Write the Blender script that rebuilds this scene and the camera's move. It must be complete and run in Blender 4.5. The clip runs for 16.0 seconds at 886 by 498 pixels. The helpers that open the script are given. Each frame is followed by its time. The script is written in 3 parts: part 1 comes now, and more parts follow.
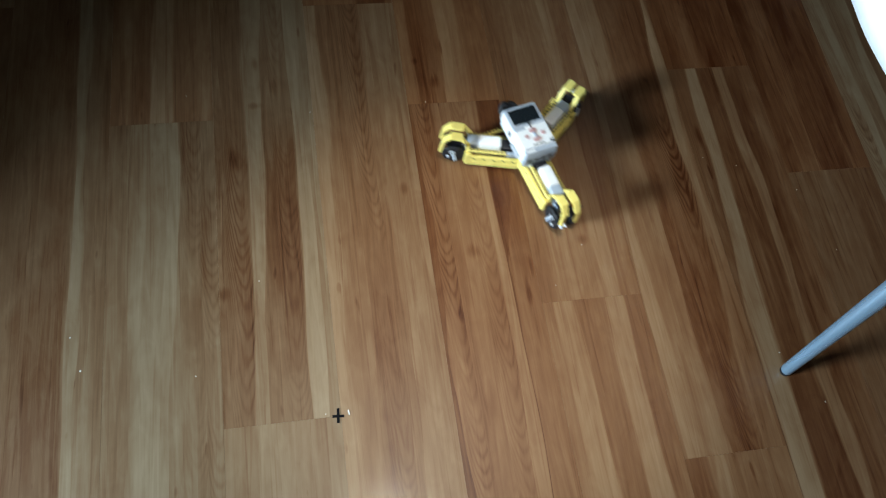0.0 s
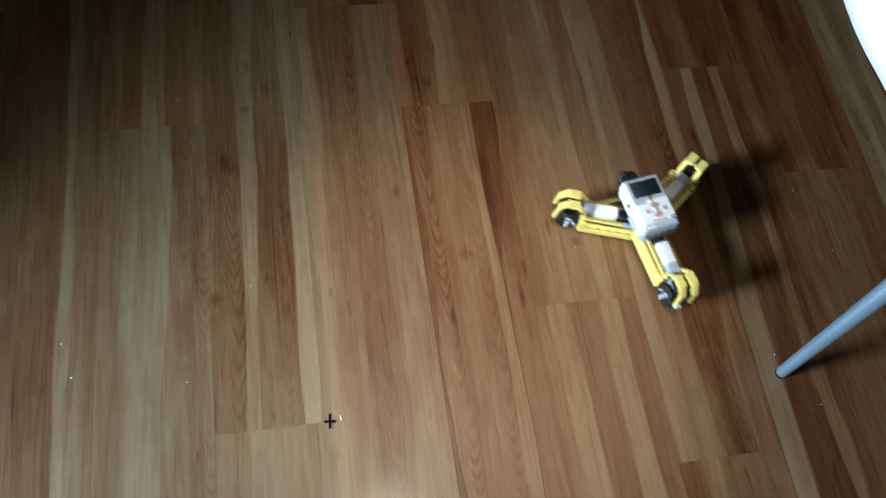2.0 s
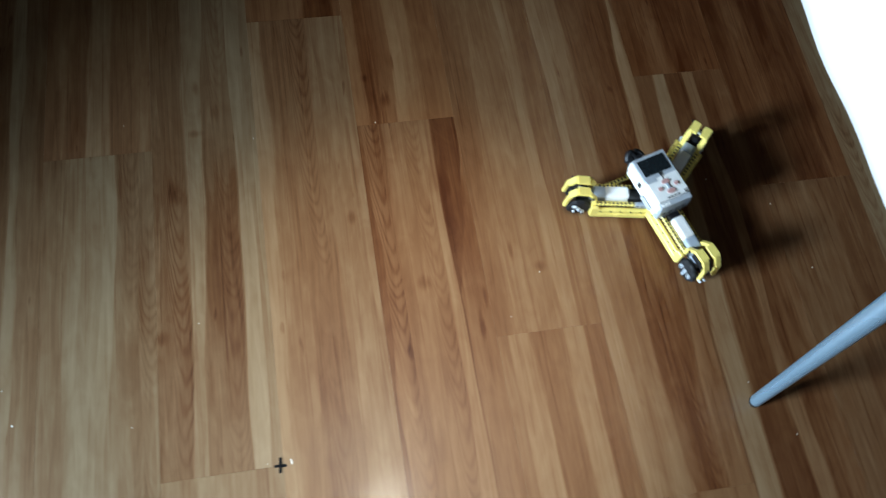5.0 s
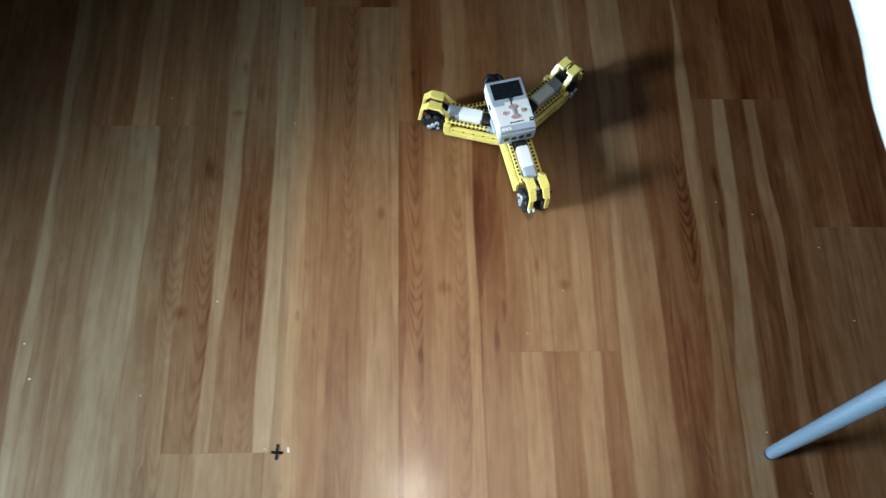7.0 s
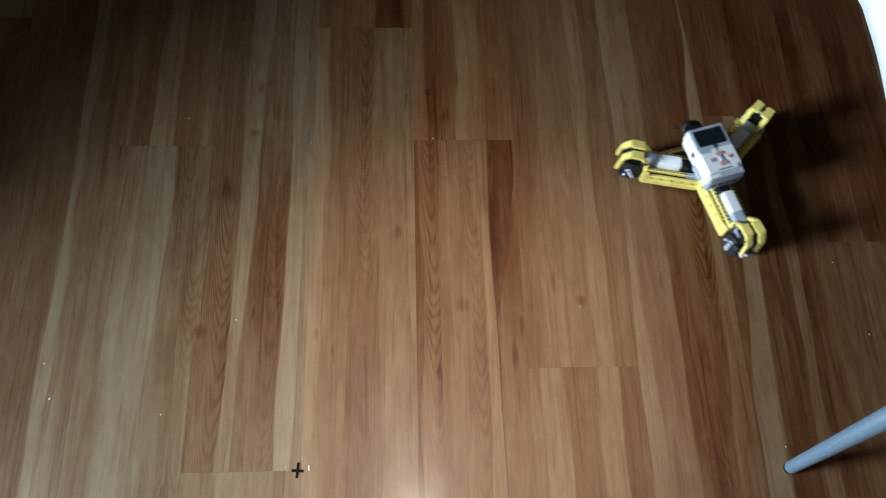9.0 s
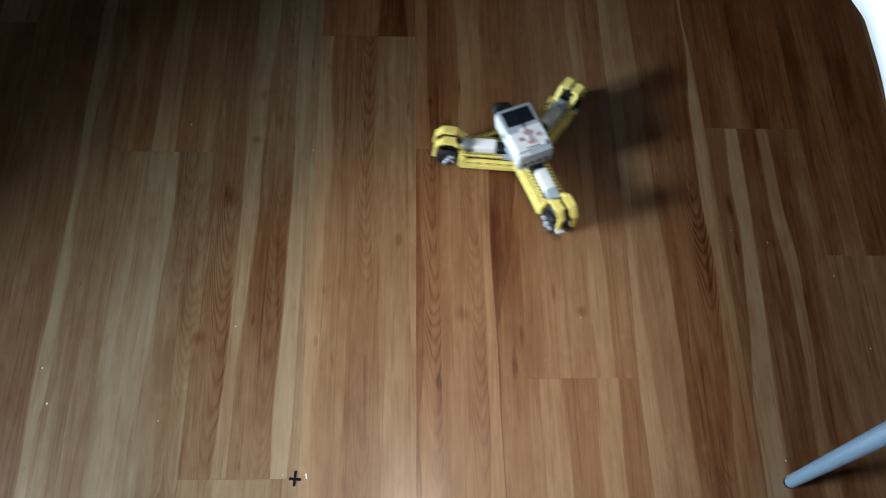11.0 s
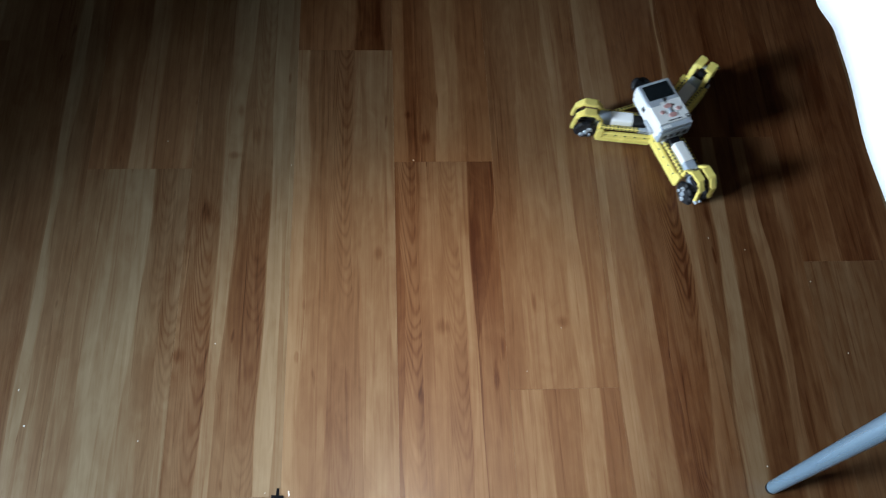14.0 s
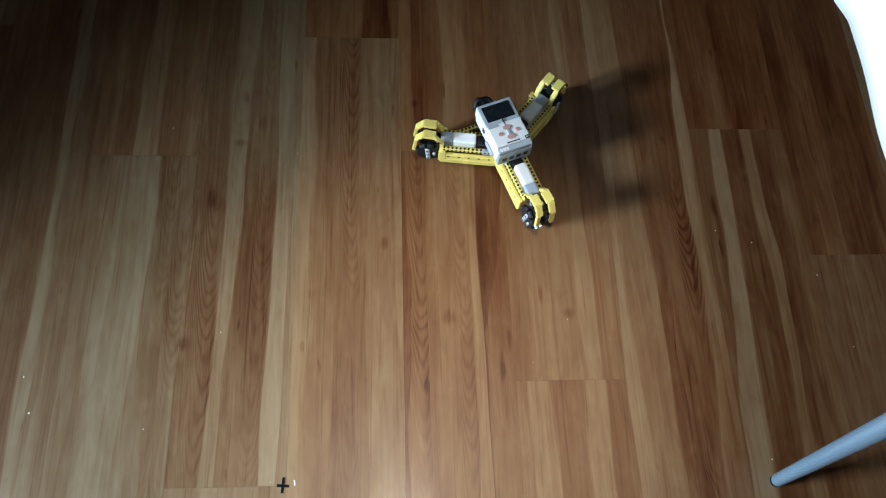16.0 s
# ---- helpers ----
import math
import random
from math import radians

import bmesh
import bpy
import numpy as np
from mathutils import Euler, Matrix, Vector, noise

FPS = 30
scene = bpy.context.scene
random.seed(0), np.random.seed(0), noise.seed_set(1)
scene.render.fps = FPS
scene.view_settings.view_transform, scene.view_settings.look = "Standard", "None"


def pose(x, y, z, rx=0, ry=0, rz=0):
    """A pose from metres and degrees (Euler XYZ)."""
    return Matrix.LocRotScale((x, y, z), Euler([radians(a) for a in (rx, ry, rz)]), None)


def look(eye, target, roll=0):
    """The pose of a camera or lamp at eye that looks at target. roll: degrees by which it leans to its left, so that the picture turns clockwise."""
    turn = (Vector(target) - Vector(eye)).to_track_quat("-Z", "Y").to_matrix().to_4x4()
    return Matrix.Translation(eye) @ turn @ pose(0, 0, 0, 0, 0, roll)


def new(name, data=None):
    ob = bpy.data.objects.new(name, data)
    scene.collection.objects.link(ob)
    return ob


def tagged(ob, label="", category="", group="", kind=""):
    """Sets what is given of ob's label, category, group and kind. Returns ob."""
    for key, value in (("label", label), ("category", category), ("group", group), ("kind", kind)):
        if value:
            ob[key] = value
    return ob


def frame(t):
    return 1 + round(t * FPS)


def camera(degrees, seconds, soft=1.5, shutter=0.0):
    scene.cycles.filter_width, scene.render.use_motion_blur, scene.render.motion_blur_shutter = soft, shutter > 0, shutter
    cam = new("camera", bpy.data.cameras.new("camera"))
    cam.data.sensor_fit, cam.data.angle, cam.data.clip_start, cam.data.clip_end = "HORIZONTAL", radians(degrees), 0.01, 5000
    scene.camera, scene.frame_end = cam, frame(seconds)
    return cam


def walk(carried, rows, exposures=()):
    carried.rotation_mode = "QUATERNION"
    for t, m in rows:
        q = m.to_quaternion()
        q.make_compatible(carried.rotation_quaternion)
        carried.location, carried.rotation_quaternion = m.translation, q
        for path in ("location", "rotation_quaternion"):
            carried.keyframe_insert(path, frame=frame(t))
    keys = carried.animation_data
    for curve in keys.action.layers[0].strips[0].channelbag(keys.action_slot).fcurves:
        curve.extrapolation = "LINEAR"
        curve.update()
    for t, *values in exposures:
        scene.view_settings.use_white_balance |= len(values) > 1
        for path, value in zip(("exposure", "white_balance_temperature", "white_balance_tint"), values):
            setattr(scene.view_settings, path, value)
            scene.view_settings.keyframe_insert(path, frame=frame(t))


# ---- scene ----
cam = camera(57.6, 16.0, soft=1.1, shutter=0.8)
PATH = [
    (0, (-0.0241, -0.3394, 1.4097), (0.3006, 0.4786, -0.3864), 14.74),
    (0.5, (-0.0196, -0.3336, 1.4138), (0.3050, 0.4812, -0.3838), 14.35),
    (1, (-0.0190, -0.3293, 1.4127), (0.3092, 0.4802, -0.3859), 14.62),
    (1.5, (-0.0178, -0.3317, 1.4127), (0.3103, 0.4789, -0.3861), 14.62),
    (2, (0.0011, -0.3256, 1.4120), (0.3138, 0.4832, -0.3899), 13.97),
    (2.5, (0.0503, -0.3273, 1.4248), (0.3217, 0.4972, -0.3765), 11.86),
    (3, (0.0468, -0.2999, 1.4143), (0.3119, 0.5280, -0.3873), 11.81),
    (3.5, (0.0269, -0.2685, 1.4168), (0.3002, 0.5481, -0.3882), 10.55),
    (4, (0.0090, -0.2481, 1.4095), (0.2931, 0.5536, -0.4003), 10.03),
    (4.5, (0.0228, -0.2261, 1.4020), (0.3362, 0.5359, -0.4210), 11.38),
    (4.7, (0.0638, -0.2230, 1.4052), (0.3639, 0.5268, -0.4239), 11.64),
    (6.8, (0.2422, -0.2181, 1.3957), (0.3319, 0.5476, -0.4498), 6.17),
    (7, (0.2220, -0.1855, 1.4070), (0.3099, 0.5480, -0.4513), 6.19),
    (7.5, (0.2027, -0.1915, 1.4017), (0.2704, 0.5688, -0.4466), 5.01),
    (8, (0.1892, -0.1846, 1.4083), (0.2501, 0.5766, -0.4403), 4.36),
    (8.5, (0.1804, -0.1891, 1.4093), (0.2641, 0.5798, -0.4350), 5.48),
    (9, (0.1833, -0.1897, 1.4134), (0.2801, 0.5855, -0.4280), 6.07),
    (11.5, (0.1844, -0.1903, 1.4102), (0.2787, 0.6096, -0.4203), 6.46),
    (12, (0.1789, -0.1917, 1.4107), (0.2812, 0.6088, -0.4194), 6.88),
    (12.5, (0.1805, -0.1883, 1.4116), (0.2910, 0.6105, -0.4181), 7.15),
    (13, (0.1864, -0.1904, 1.4104), (0.3024, 0.6189, -0.4150), 7.14),
    (13.5, (0.1875, -0.1856, 1.4131), (0.3177, 0.6256, -0.4099), 7.51),
    (14, (0.1898, -0.1850, 1.4131), (0.3266, 0.6332, -0.4069), 7.90),
    (14.5, (0.1959, -0.1857, 1.4137), (0.3238, 0.6297, -0.4084), 7.46),
    (15, (0.1863, -0.1845, 1.4116), (0.3173, 0.6252, -0.4120), 7.87),
    (15.5, (0.1793, -0.1789, 1.4094), (0.3110, 0.6196, -0.4191), 8.22),
    (16, (0.1710, -0.1790, 1.4084), (0.3163, 0.6123, -0.4225), 9.25),
]
# the film darkens and brightens a little on the way
EXPOSURES = ((0, -0.29, 6450, 5), (2, -0.26, 6450, 5), (3.5, -0.13, 6450, 5), (4.5, -0.04, 6450, 5), (7.5, -0.05, 6450, 5), (8.5, -0.17, 6600, 9), (11.5, -0.28, 6700, 10), (13, -0.25, 6700, 10), (16, -0.19, 6500, 7))
walk(cam, [(t, look(eye, target, roll)) for t, eye, target, roll in PATH], EXPOSURES)

ROBOT_ROWS = [
    (0, 0.4464, 0.5011, -5.60),
    (0.5, 0.5788, 0.3853, -5.50),
    (1, 0.7055, 0.2758, -5.50),
    (1.5, 0.7106, 0.2690, -8.40),
    (2, 0.6641, 0.3186, -11.00),
    (2.5, 0.5431, 0.4515, -10.60),
    (3, 0.4270, 0.5765, -10.30),
    (3.5, 0.4142, 0.5884, -6.30),
    (4, 0.4662, 0.5607, -5.80),
    (4.5, 0.6146, 0.4756, -4.60),
    (4.7, 0.6767, 0.4472, -3.80),
    (5.1, 0.7849, 0.4000, -3.80),
    (5.55, 0.7839, 0.3987, -5.50),
    (6, 0.7321, 0.4326, -6.60),
    (6.5, 0.5970, 0.5202, -6.80),
    (6.8, 0.4994, 0.5834, -7.00),
    (7, 0.4413, 0.6208, -7.50),
    (7.5, 0.4242, 0.6357, -4.00),
    (8, 0.4802, 0.6330, -3.30),
    (8.5, 0.6294, 0.5981, -5.00),
    (9, 0.7974, 0.5599, -4.70),
    (9.2, 0.8233, 0.5539, -4.50),
    (9.65, 0.8219, 0.5545, -3.00),
    (10.05, 0.7566, 0.5680, 0.00),
    (10.55, 0.5931, 0.5986, 1.00),
    (10.85, 0.4879, 0.6191, 1.40),
    (11.05, 0.4168, 0.6334, 1.40),
    (11.3, 0.4045, 0.6355, 0.90),
    (11.5, 0.4043, 0.6355, 0.80),
    (12, 0.4464, 0.6468, 0.00),
    (12.5, 0.6089, 0.6790, -1.10),
    (13, 0.7817, 0.7131, -1.80),
    (13.5, 0.8039, 0.7180, -2.50),
    (14, 0.7639, 0.7148, -1.50),
    (14.5, 0.6136, 0.6882, 2.20),
    (15, 0.4504, 0.6521, 2.90),
    (15.5, 0.4244, 0.6442, 0.10),
    (16, 0.4245, 0.6452, 0.00),
]

# ---- light ----
world = bpy.data.worlds.new("world")
scene.world = world
world.use_nodes = True
sky = world.node_tree.nodes.new("ShaderNodeTexSky")
sky.sky_type, sky.sun_disc = "NISHITA", False
sky.sun_elevation, sky.sun_rotation = radians(35), radians(250)
world.node_tree.links.new(sky.outputs[0], world.node_tree.nodes["Background"].inputs[0])
world.node_tree.nodes["Background"].inputs[1].default_value = 0.06

WIN_X, WIN_Y0, WIN_Y1, WIN_Z0, WIN_Z1 = -3.24, -0.98, -0.09, 1.23, 1.84


def area_lamp(name, m, sx, sy, watts, colour):
    data = bpy.data.lights.new(name, "AREA")
    data.shape, data.size, data.size_y, data.energy, data.color = "RECTANGLE", sx, sy, watts, colour
    ob = new(name, data)
    ob.matrix_world = m
    return ob


mid = ((WIN_Y0 + WIN_Y1) / 2, (WIN_Z0 + WIN_Z1) / 2)
area_lamp("window_light", look((WIN_X - 0.03, mid[0], mid[1]), (WIN_X + 1, mid[0], mid[1])), WIN_Y1 - WIN_Y0, WIN_Z1 - WIN_Z0, 550, (0.62, 0.80, 1.0))
# the ceiling lamp that mirrors in the floor
LAMP = (0.243, 0.155, 2.665)
# narrow beam is added fill: brightens the floor's middle, fades towards the edges
data = bpy.data.lights.new("ceiling_lamp_fill", "SPOT")
data.energy, data.spot_size, data.spot_blend, data.shadow_soft_size, data.color = 190, radians(26), 1.0, 0.06, (1.0, 0.93, 0.82)
new("ceiling_lamp_fill", data).matrix_world = look(LAMP, (0.257, 0.14, 0))

# ---- materials ----


def material(name, colour, rough=0.5, metal=0.0, spread=0.0, scale=60.0, bump=0.0, stretch=(1, 1, 1), emit=None):
    """A surface with fine and broad variation of its colour and gloss."""
    m = bpy.data.materials.new(name)
    m.use_nodes = True
    n, l = m.node_tree.nodes, m.node_tree.links
    b = n["Principled BSDF"]
    b.inputs["Metallic"].default_value = metal
    co = n.new("ShaderNodeTexCoord")
    mp = n.new("ShaderNodeMapping")
    mp.inputs["Scale"].default_value = stretch
    l.new(co.outputs["Object"], mp.inputs[0])
    fine, broad = n.new("ShaderNodeTexNoise"), n.new("ShaderNodeTexNoise")
    fine.inputs["Scale"].default_value, broad.inputs["Scale"].default_value = scale, scale / 7
    fine.inputs["Detail"].default_value = 4
    for t in (fine, broad):
        l.new(mp.outputs[0], t.inputs["Vector"])
    add = n.new("ShaderNodeMath")
    l.new(fine.outputs["Fac"], add.inputs[0])
    l.new(broad.outputs["Fac"], add.inputs[1])
    mix = n.new("ShaderNodeMix")
    mix.data_type = "RGBA"
    ran = n.new("ShaderNodeMapRange")
    ran.inputs["From Min"].default_value, ran.inputs["From Max"].default_value = 0.6, 1.4
    l.new(add.outputs[0], ran.inputs["Value"])
    l.new(ran.outputs[0], mix.inputs["Factor"])
    mix.inputs["A"].default_value = (*[c * (1 - spread) for c in colour], 1)
    mix.inputs["B"].default_value = (*[min(1, c * (1 + spread)) for c in colour], 1)
    l.new(mix.outputs["Result"], b.inputs["Base Color"])
    rr = n.new("ShaderNodeMapRange")
    rr.inputs["To Min"].default_value, rr.inputs["To Max"].default_value = rough * 0.8, min(1, rough * 1.2)
    l.new(broad.outputs["Fac"], rr.inputs["Value"])
    l.new(rr.outputs[0], b.inputs["Roughness"])
    if bump:
        bp = n.new("ShaderNodeBump")
        bp.inputs["Strength"].default_value, bp.inputs["Distance"].default_value = bump, 0.001
        l.new(fine.outputs["Fac"], bp.inputs["Height"])
        l.new(bp.outputs[0], b.inputs["Normal"])
    if emit:
        b.inputs["Emission Color"].default_value = (*emit[0], 1)
        b.inputs["Emission Strength"].default_value = emit[1]
    return m


def laminate():
    """Printed wood: the tone of each strip, long grain, broad streaks and flame figure."""
    m = bpy.data.materials.new("laminate")
    m.use_nodes = True
    n, l = m.node_tree.nodes, m.node_tree.links
    b = n["Principled BSDF"]

    def math_node(op, a, c, d=None):
        k = n.new("ShaderNodeMath")
        k.operation = op
        for i, v in enumerate((a, c, d)):
            if v is None:
                continue
            if isinstance(v, (int, float)):
                k.inputs[i].default_value = v
            else:
                l.new(v, k.inputs[i])
        return k.outputs[0]

    def noise_node(vector, scale, detail=4.0, rough=0.55, distortion=0.0):
        k = n.new("ShaderNodeTexNoise")
        k.inputs["Scale"].default_value, k.inputs["Detail"].default_value = scale, detail
        k.inputs["Roughness"].default_value, k.inputs["Distortion"].default_value = rough, distortion
        l.new(vector, k.inputs["Vector"])
        return k.outputs["Fac"]

    tone, seed = n.new("ShaderNodeAttribute"), n.new("ShaderNodeAttribute")
    tone.attribute_name, seed.attribute_name = "tone", "seed"
    co = n.new("ShaderNodeTexCoord")
    sep = n.new("ShaderNodeSeparateXYZ")
    l.new(co.outputs["Object"], sep.inputs[0])

    def stretched(sx, sy):
        c = n.new("ShaderNodeCombineXYZ")
        l.new(math_node("MULTIPLY", sep.outputs[0], sx), c.inputs[0])
        l.new(math_node("MULTIPLY", sep.outputs[1], sy), c.inputs[1])
        l.new(math_node("MULTIPLY", seed.outputs["Fac"], 37.0), c.inputs[2])
        return c.outputs[0]

    fine = noise_node(stretched(420, 9), 1.0, 5.0, 0.6)
    streak = noise_node(stretched(62, 4.0), 1.0, 3.0, 0.5, 1.4)
    broad = noise_node(stretched(14, 2.0), 1.0, 2.0)
    mid, flame = n.new("ShaderNodeAttribute"), n.new("ShaderNodeAttribute")
    mid.attribute_name, flame.attribute_name = "strip_mid", "strip_figure"
    off = math_node("SUBTRACT", sep.outputs[0], mid.outputs["Fac"])
    bow = math_node("MULTIPLY", math_node("MULTIPLY", off, off), 210.0)
    warp = noise_node(stretched(30, 7), 1.0, 2.0, 0.5)
    at = math_node("ADD", math_node("SUBTRACT", sep.outputs[1], bow), math_node("MULTIPLY_ADD", noise_node(stretched(3, 5.5), 1.0, 1.0), 0.16, math_node("MULTIPLY", warp, 0.075)))
    rings = math_node("POWER", math_node("MULTIPLY_ADD", math_node("SINE", math_node("MULTIPLY", at, 165.0), 0.0), 0.5, 0.5), 2.0)
    where = n.new("ShaderNodeMapRange")
    where.inputs["From Min"].default_value, where.inputs["From Max"].default_value = 0.36, 0.52
    l.new(noise_node(stretched(8, 2.6), 1.0, 1.0), where.inputs["Value"])
    near = n.new("ShaderNodeMapRange")
    near.inputs["From Min"].default_value, near.inputs["From Max"].default_value = 0.040, 0.012
    l.new(math_node("ABSOLUTE", off, 0.0), near.inputs["Value"])
    arcs = math_node("MULTIPLY", math_node("MULTIPLY", rings, flame.outputs["Fac"]), math_node("MULTIPLY", where.outputs[0], near.outputs[0]))
    fleck = n.new("ShaderNodeMapRange")
    fleck.inputs["From Min"].default_value, fleck.inputs["From Max"].default_value = 0.74, 0.80
    l.new(noise_node(stretched(60, 13), 1.0, 1.0), fleck.inputs["Value"])
    v = math_node("ADD", math_node("MULTIPLY_ADD", tone.outputs["Fac"], 0.90, 0.045), math_node("MULTIPLY", math_node("SUBTRACT", fine, 0.5), 0.15))
    mottle = noise_node(stretched(30, 13), 1.0, 3.0, 0.55, 1.2)
    v = math_node("ADD", v, math_node("MULTIPLY", math_node("SUBTRACT", mottle, 0.5), 0.28))
    v = math_node("ADD", v, math_node("MULTIPLY", math_node("SUBTRACT", streak, 0.5), 0.48))
    v = math_node("ADD", v, math_node("MULTIPLY", math_node("SUBTRACT", broad, 0.5), 0.40))
    vein = n.new("ShaderNodeMapRange")
    vein.inputs["From Min"].default_value, vein.inputs["From Max"].default_value = 0.57, 0.70
    l.new(noise_node(stretched(120, 2.2), 1.0, 2.0, 0.5, 0.9), vein.inputs["Value"])
    v = math_node("SUBTRACT", v, math_node("MULTIPLY", vein.outputs[0], 0.13))
    v = math_node("ADD", v, math_node("MULTIPLY", arcs, -0.22))
    v = math_node("SUBTRACT", v, math_node("MULTIPLY", fleck.outputs[0], 0.22))
    # knots printed in the boards: place and half size
    for kx, ky, rx, ry in ((-0.107, 0.768, 0.006, 0.016), (-0.073, 0.708, 0.008, 0.022), (-0.112, 0.662, 0.014, 0.008), (-0.155, 0.536, 0.012, 0.024), (0.245, 0.164, 0.004, 0.012),
                           (0.290, 0.293, 0.013, 0.013), (0.384, 0.193, 0.005, 0.026), (0.398, 0.251, 0.004, 0.020), (0.463, 0.338, 0.004, 0.016), (0.513, 0.298, 0.010, 0.010),
                           (0.828, 0.520, 0.006, 0.026), (-0.188, 0.249, 0.012, 0.014), (0.234, 0.757, 0.007, 0.010), (0.271, 0.700, 0.010, 0.016), (0.171, 0.443, 0.007, 0.012)):
        k = n.new("ShaderNodeVectorMath")
        k.operation = "MULTIPLY_ADD"
        l.new(co.outputs["Object"], k.inputs[0])
        k.inputs[1].default_value, k.inputs[2].default_value = (1 / rx, 1 / ry, 0), (-kx / rx, -ky / ry, 0)
        d = n.new("ShaderNodeVectorMath")
        d.operation = "LENGTH"
        l.new(k.outputs[0], d.inputs[0])
        e = n.new("ShaderNodeMapRange")
        e.interpolation_type = "SMOOTHSTEP"
        e.inputs["From Min"].default_value, e.inputs["From Max"].default_value = 1.5, 0.1
        l.new(math_node("MULTIPLY_ADD", math_node("SUBTRACT", streak, 0.5), 1.6, d.outputs["Value"]), e.inputs["Value"])
        v = math_node("MULTIPLY_ADD", e.outputs[0], -0.24, v)
    ramp = n.new("ShaderNodeValToRGB")
    stops = ((0.0, (0.055, 0.016, 0.004)), (0.25, (0.117, 0.053, 0.021)), (0.5, (0.174, 0.101, 0.049)), (0.75, (0.230, 0.158, 0.088)), (1.0, (0.295, 0.218, 0.132)))
    while len(ramp.color_ramp.elements) < len(stops):
        ramp.color_ramp.elements.new(0.5)
    for e, (at, c) in zip(ramp.color_ramp.elements, stops):
        e.position, e.color = at, (*c, 1)
    l.new(v, ramp.inputs[0])
    # red tint per board carries the lens's warm centre in the wood colour
    red = n.new("ShaderNodeAttribute")
    red.attribute_name = "red_cast"
    rosy = n.new("ShaderNodeMix")
    rosy.data_type, rosy.blend_type = "RGBA", "MULTIPLY"
    l.new(red.outputs["Fac"], rosy.inputs["Factor"])
    l.new(ramp.outputs[0], rosy.inputs["A"])
    rosy.inputs["B"].default_value = (1.30, 0.92, 0.68, 1)
    l.new(rosy.outputs["Result"], b.inputs["Base Color"])
    smear = noise_node(co.outputs["Object"], 5.0, 3.0)
    l.new(math_node("MULTIPLY_ADD", smear, 0.16, math_node("MULTIPLY_ADD", fine, 0.10, 0.27)), b.inputs["Roughness"])
    b.inputs["Specular IOR Level"].default_value = 0.32
    b.inputs["Coat Weight"].default_value, b.inputs["Coat Roughness"].default_value = 0.045, 0.16
    bp = n.new("ShaderNodeBump")
    bp.inputs["Strength"].default_value, bp.inputs["Distance"].default_value = 0.12, 0.0006
    l.new(fine, bp.inputs["Height"])
    l.new(bp.outputs[0], b.inputs["Normal"])
    return m


LAMINATE = laminate()
DARK_GAP = material("dark_gap", (0.02, 0.012, 0.008), 0.8, spread=0.2)
PLASTER = material("plaster", (0.075, 0.070, 0.064), 0.85, spread=0.06, scale=40, bump=0.3)
WHITE_PAINT = material("white_paint", (0.78, 0.78, 0.76), 0.45, spread=0.04, scale=30)
YELLOW = material("yellow_plastic", (0.90, 0.72, 0.19), 0.26, spread=0.06, scale=220, bump=0.02)
WHITE_ABS = material("white_plastic", (0.90, 0.88, 0.85), 0.35, spread=0.03, scale=200, bump=0.02)
LIGHT_GREY = material("light_grey_plastic", (0.43, 0.46, 0.50), 0.35, spread=0.05, scale=200)
HUB_GREY = material("pale_grey_plastic", (0.58, 0.62, 0.66), 0.3, spread=0.06, scale=200)
MID_GREY = material("mid_grey_plastic", (0.38, 0.43, 0.49), 0.35, spread=0.06, scale=200)
BLACK = material("black_plastic", (0.010, 0.010, 0.012), 0.4, spread=0.2, scale=200)
RUBBER = material("black_rubber", (0.010, 0.010, 0.012), 0.6, spread=0.25, scale=160, bump=0.1)
SCREEN = material("dark_screen", (0.012, 0.016, 0.018), 0.12, spread=0.15, scale=80)
BUTTON = material("backlit_button", (0.50, 0.30, 0.28), 0.4, spread=0.12, scale=300, emit=((1.0, 0.2, 0.1), 0.04))
# grey steel with the blue of the sky's reflection put into its colour
STEEL = material("sky_tinted_steel", (0.36, 0.56, 0.74), 0.28, metal=0.72, spread=0.06, scale=90, bump=0.03, stretch=(1, 1, 0.1))
CLOTH = material("white_cloth", (0.80, 0.81, 0.82), 0.9, spread=0.03, scale=500, bump=0.25)
INK = material("black_ink", (0.005, 0.005, 0.006), 0.9, spread=0.3, scale=300)
INK.node_tree.nodes["Principled BSDF"].inputs["Specular IOR Level"].default_value = 0.1
CRUMB = material("pale_crumb", (0.75, 0.72, 0.66), 0.7, spread=0.1, scale=900)
LAMP_GLOW = material("lamp_glow", (0.8, 0.8, 0.78), 0.5, emit=((1.0, 0.95, 0.88), 3.0))
TABLE_WOOD = material("table_board", (0.10, 0.060, 0.035), 0.5, spread=0.2, scale=40, stretch=(6, 1, 1))

# ---- mesh helpers ----


def part(name, bm, mat, parent=None, label=""):
    me = bpy.data.meshes.new(name)
    bm.to_mesh(me)
    bm.free()
    me.materials.append(mat)
    ob = new(name, me)
    if parent is not None:
        ob.parent = parent
    if label:
        ob["label"] = label
    return ob


def box(bm, x0, x1, y0, y1, z0, z1, bevel=0.0, segments=2):
    made = bmesh.ops.create_cube(bm, size=1.0)["verts"]
    for v in made:
        v.co = Vector(((x0 + x1) / 2 + v.co.x * (x1 - x0), (y0 + y1) / 2 + v.co.y * (y1 - y0), (z0 + z1) / 2 + v.co.z * (z1 - z0)))
    if bevel:
        edges = list({e for v in made for e in v.link_edges})
        bmesh.ops.bevel(bm, geom=edges, offset=bevel, segments=segments, affect="EDGES", profile=0.6)
    return bm


def boxed(*args, **kw):
    return box(bmesh.new(), *args, **kw)


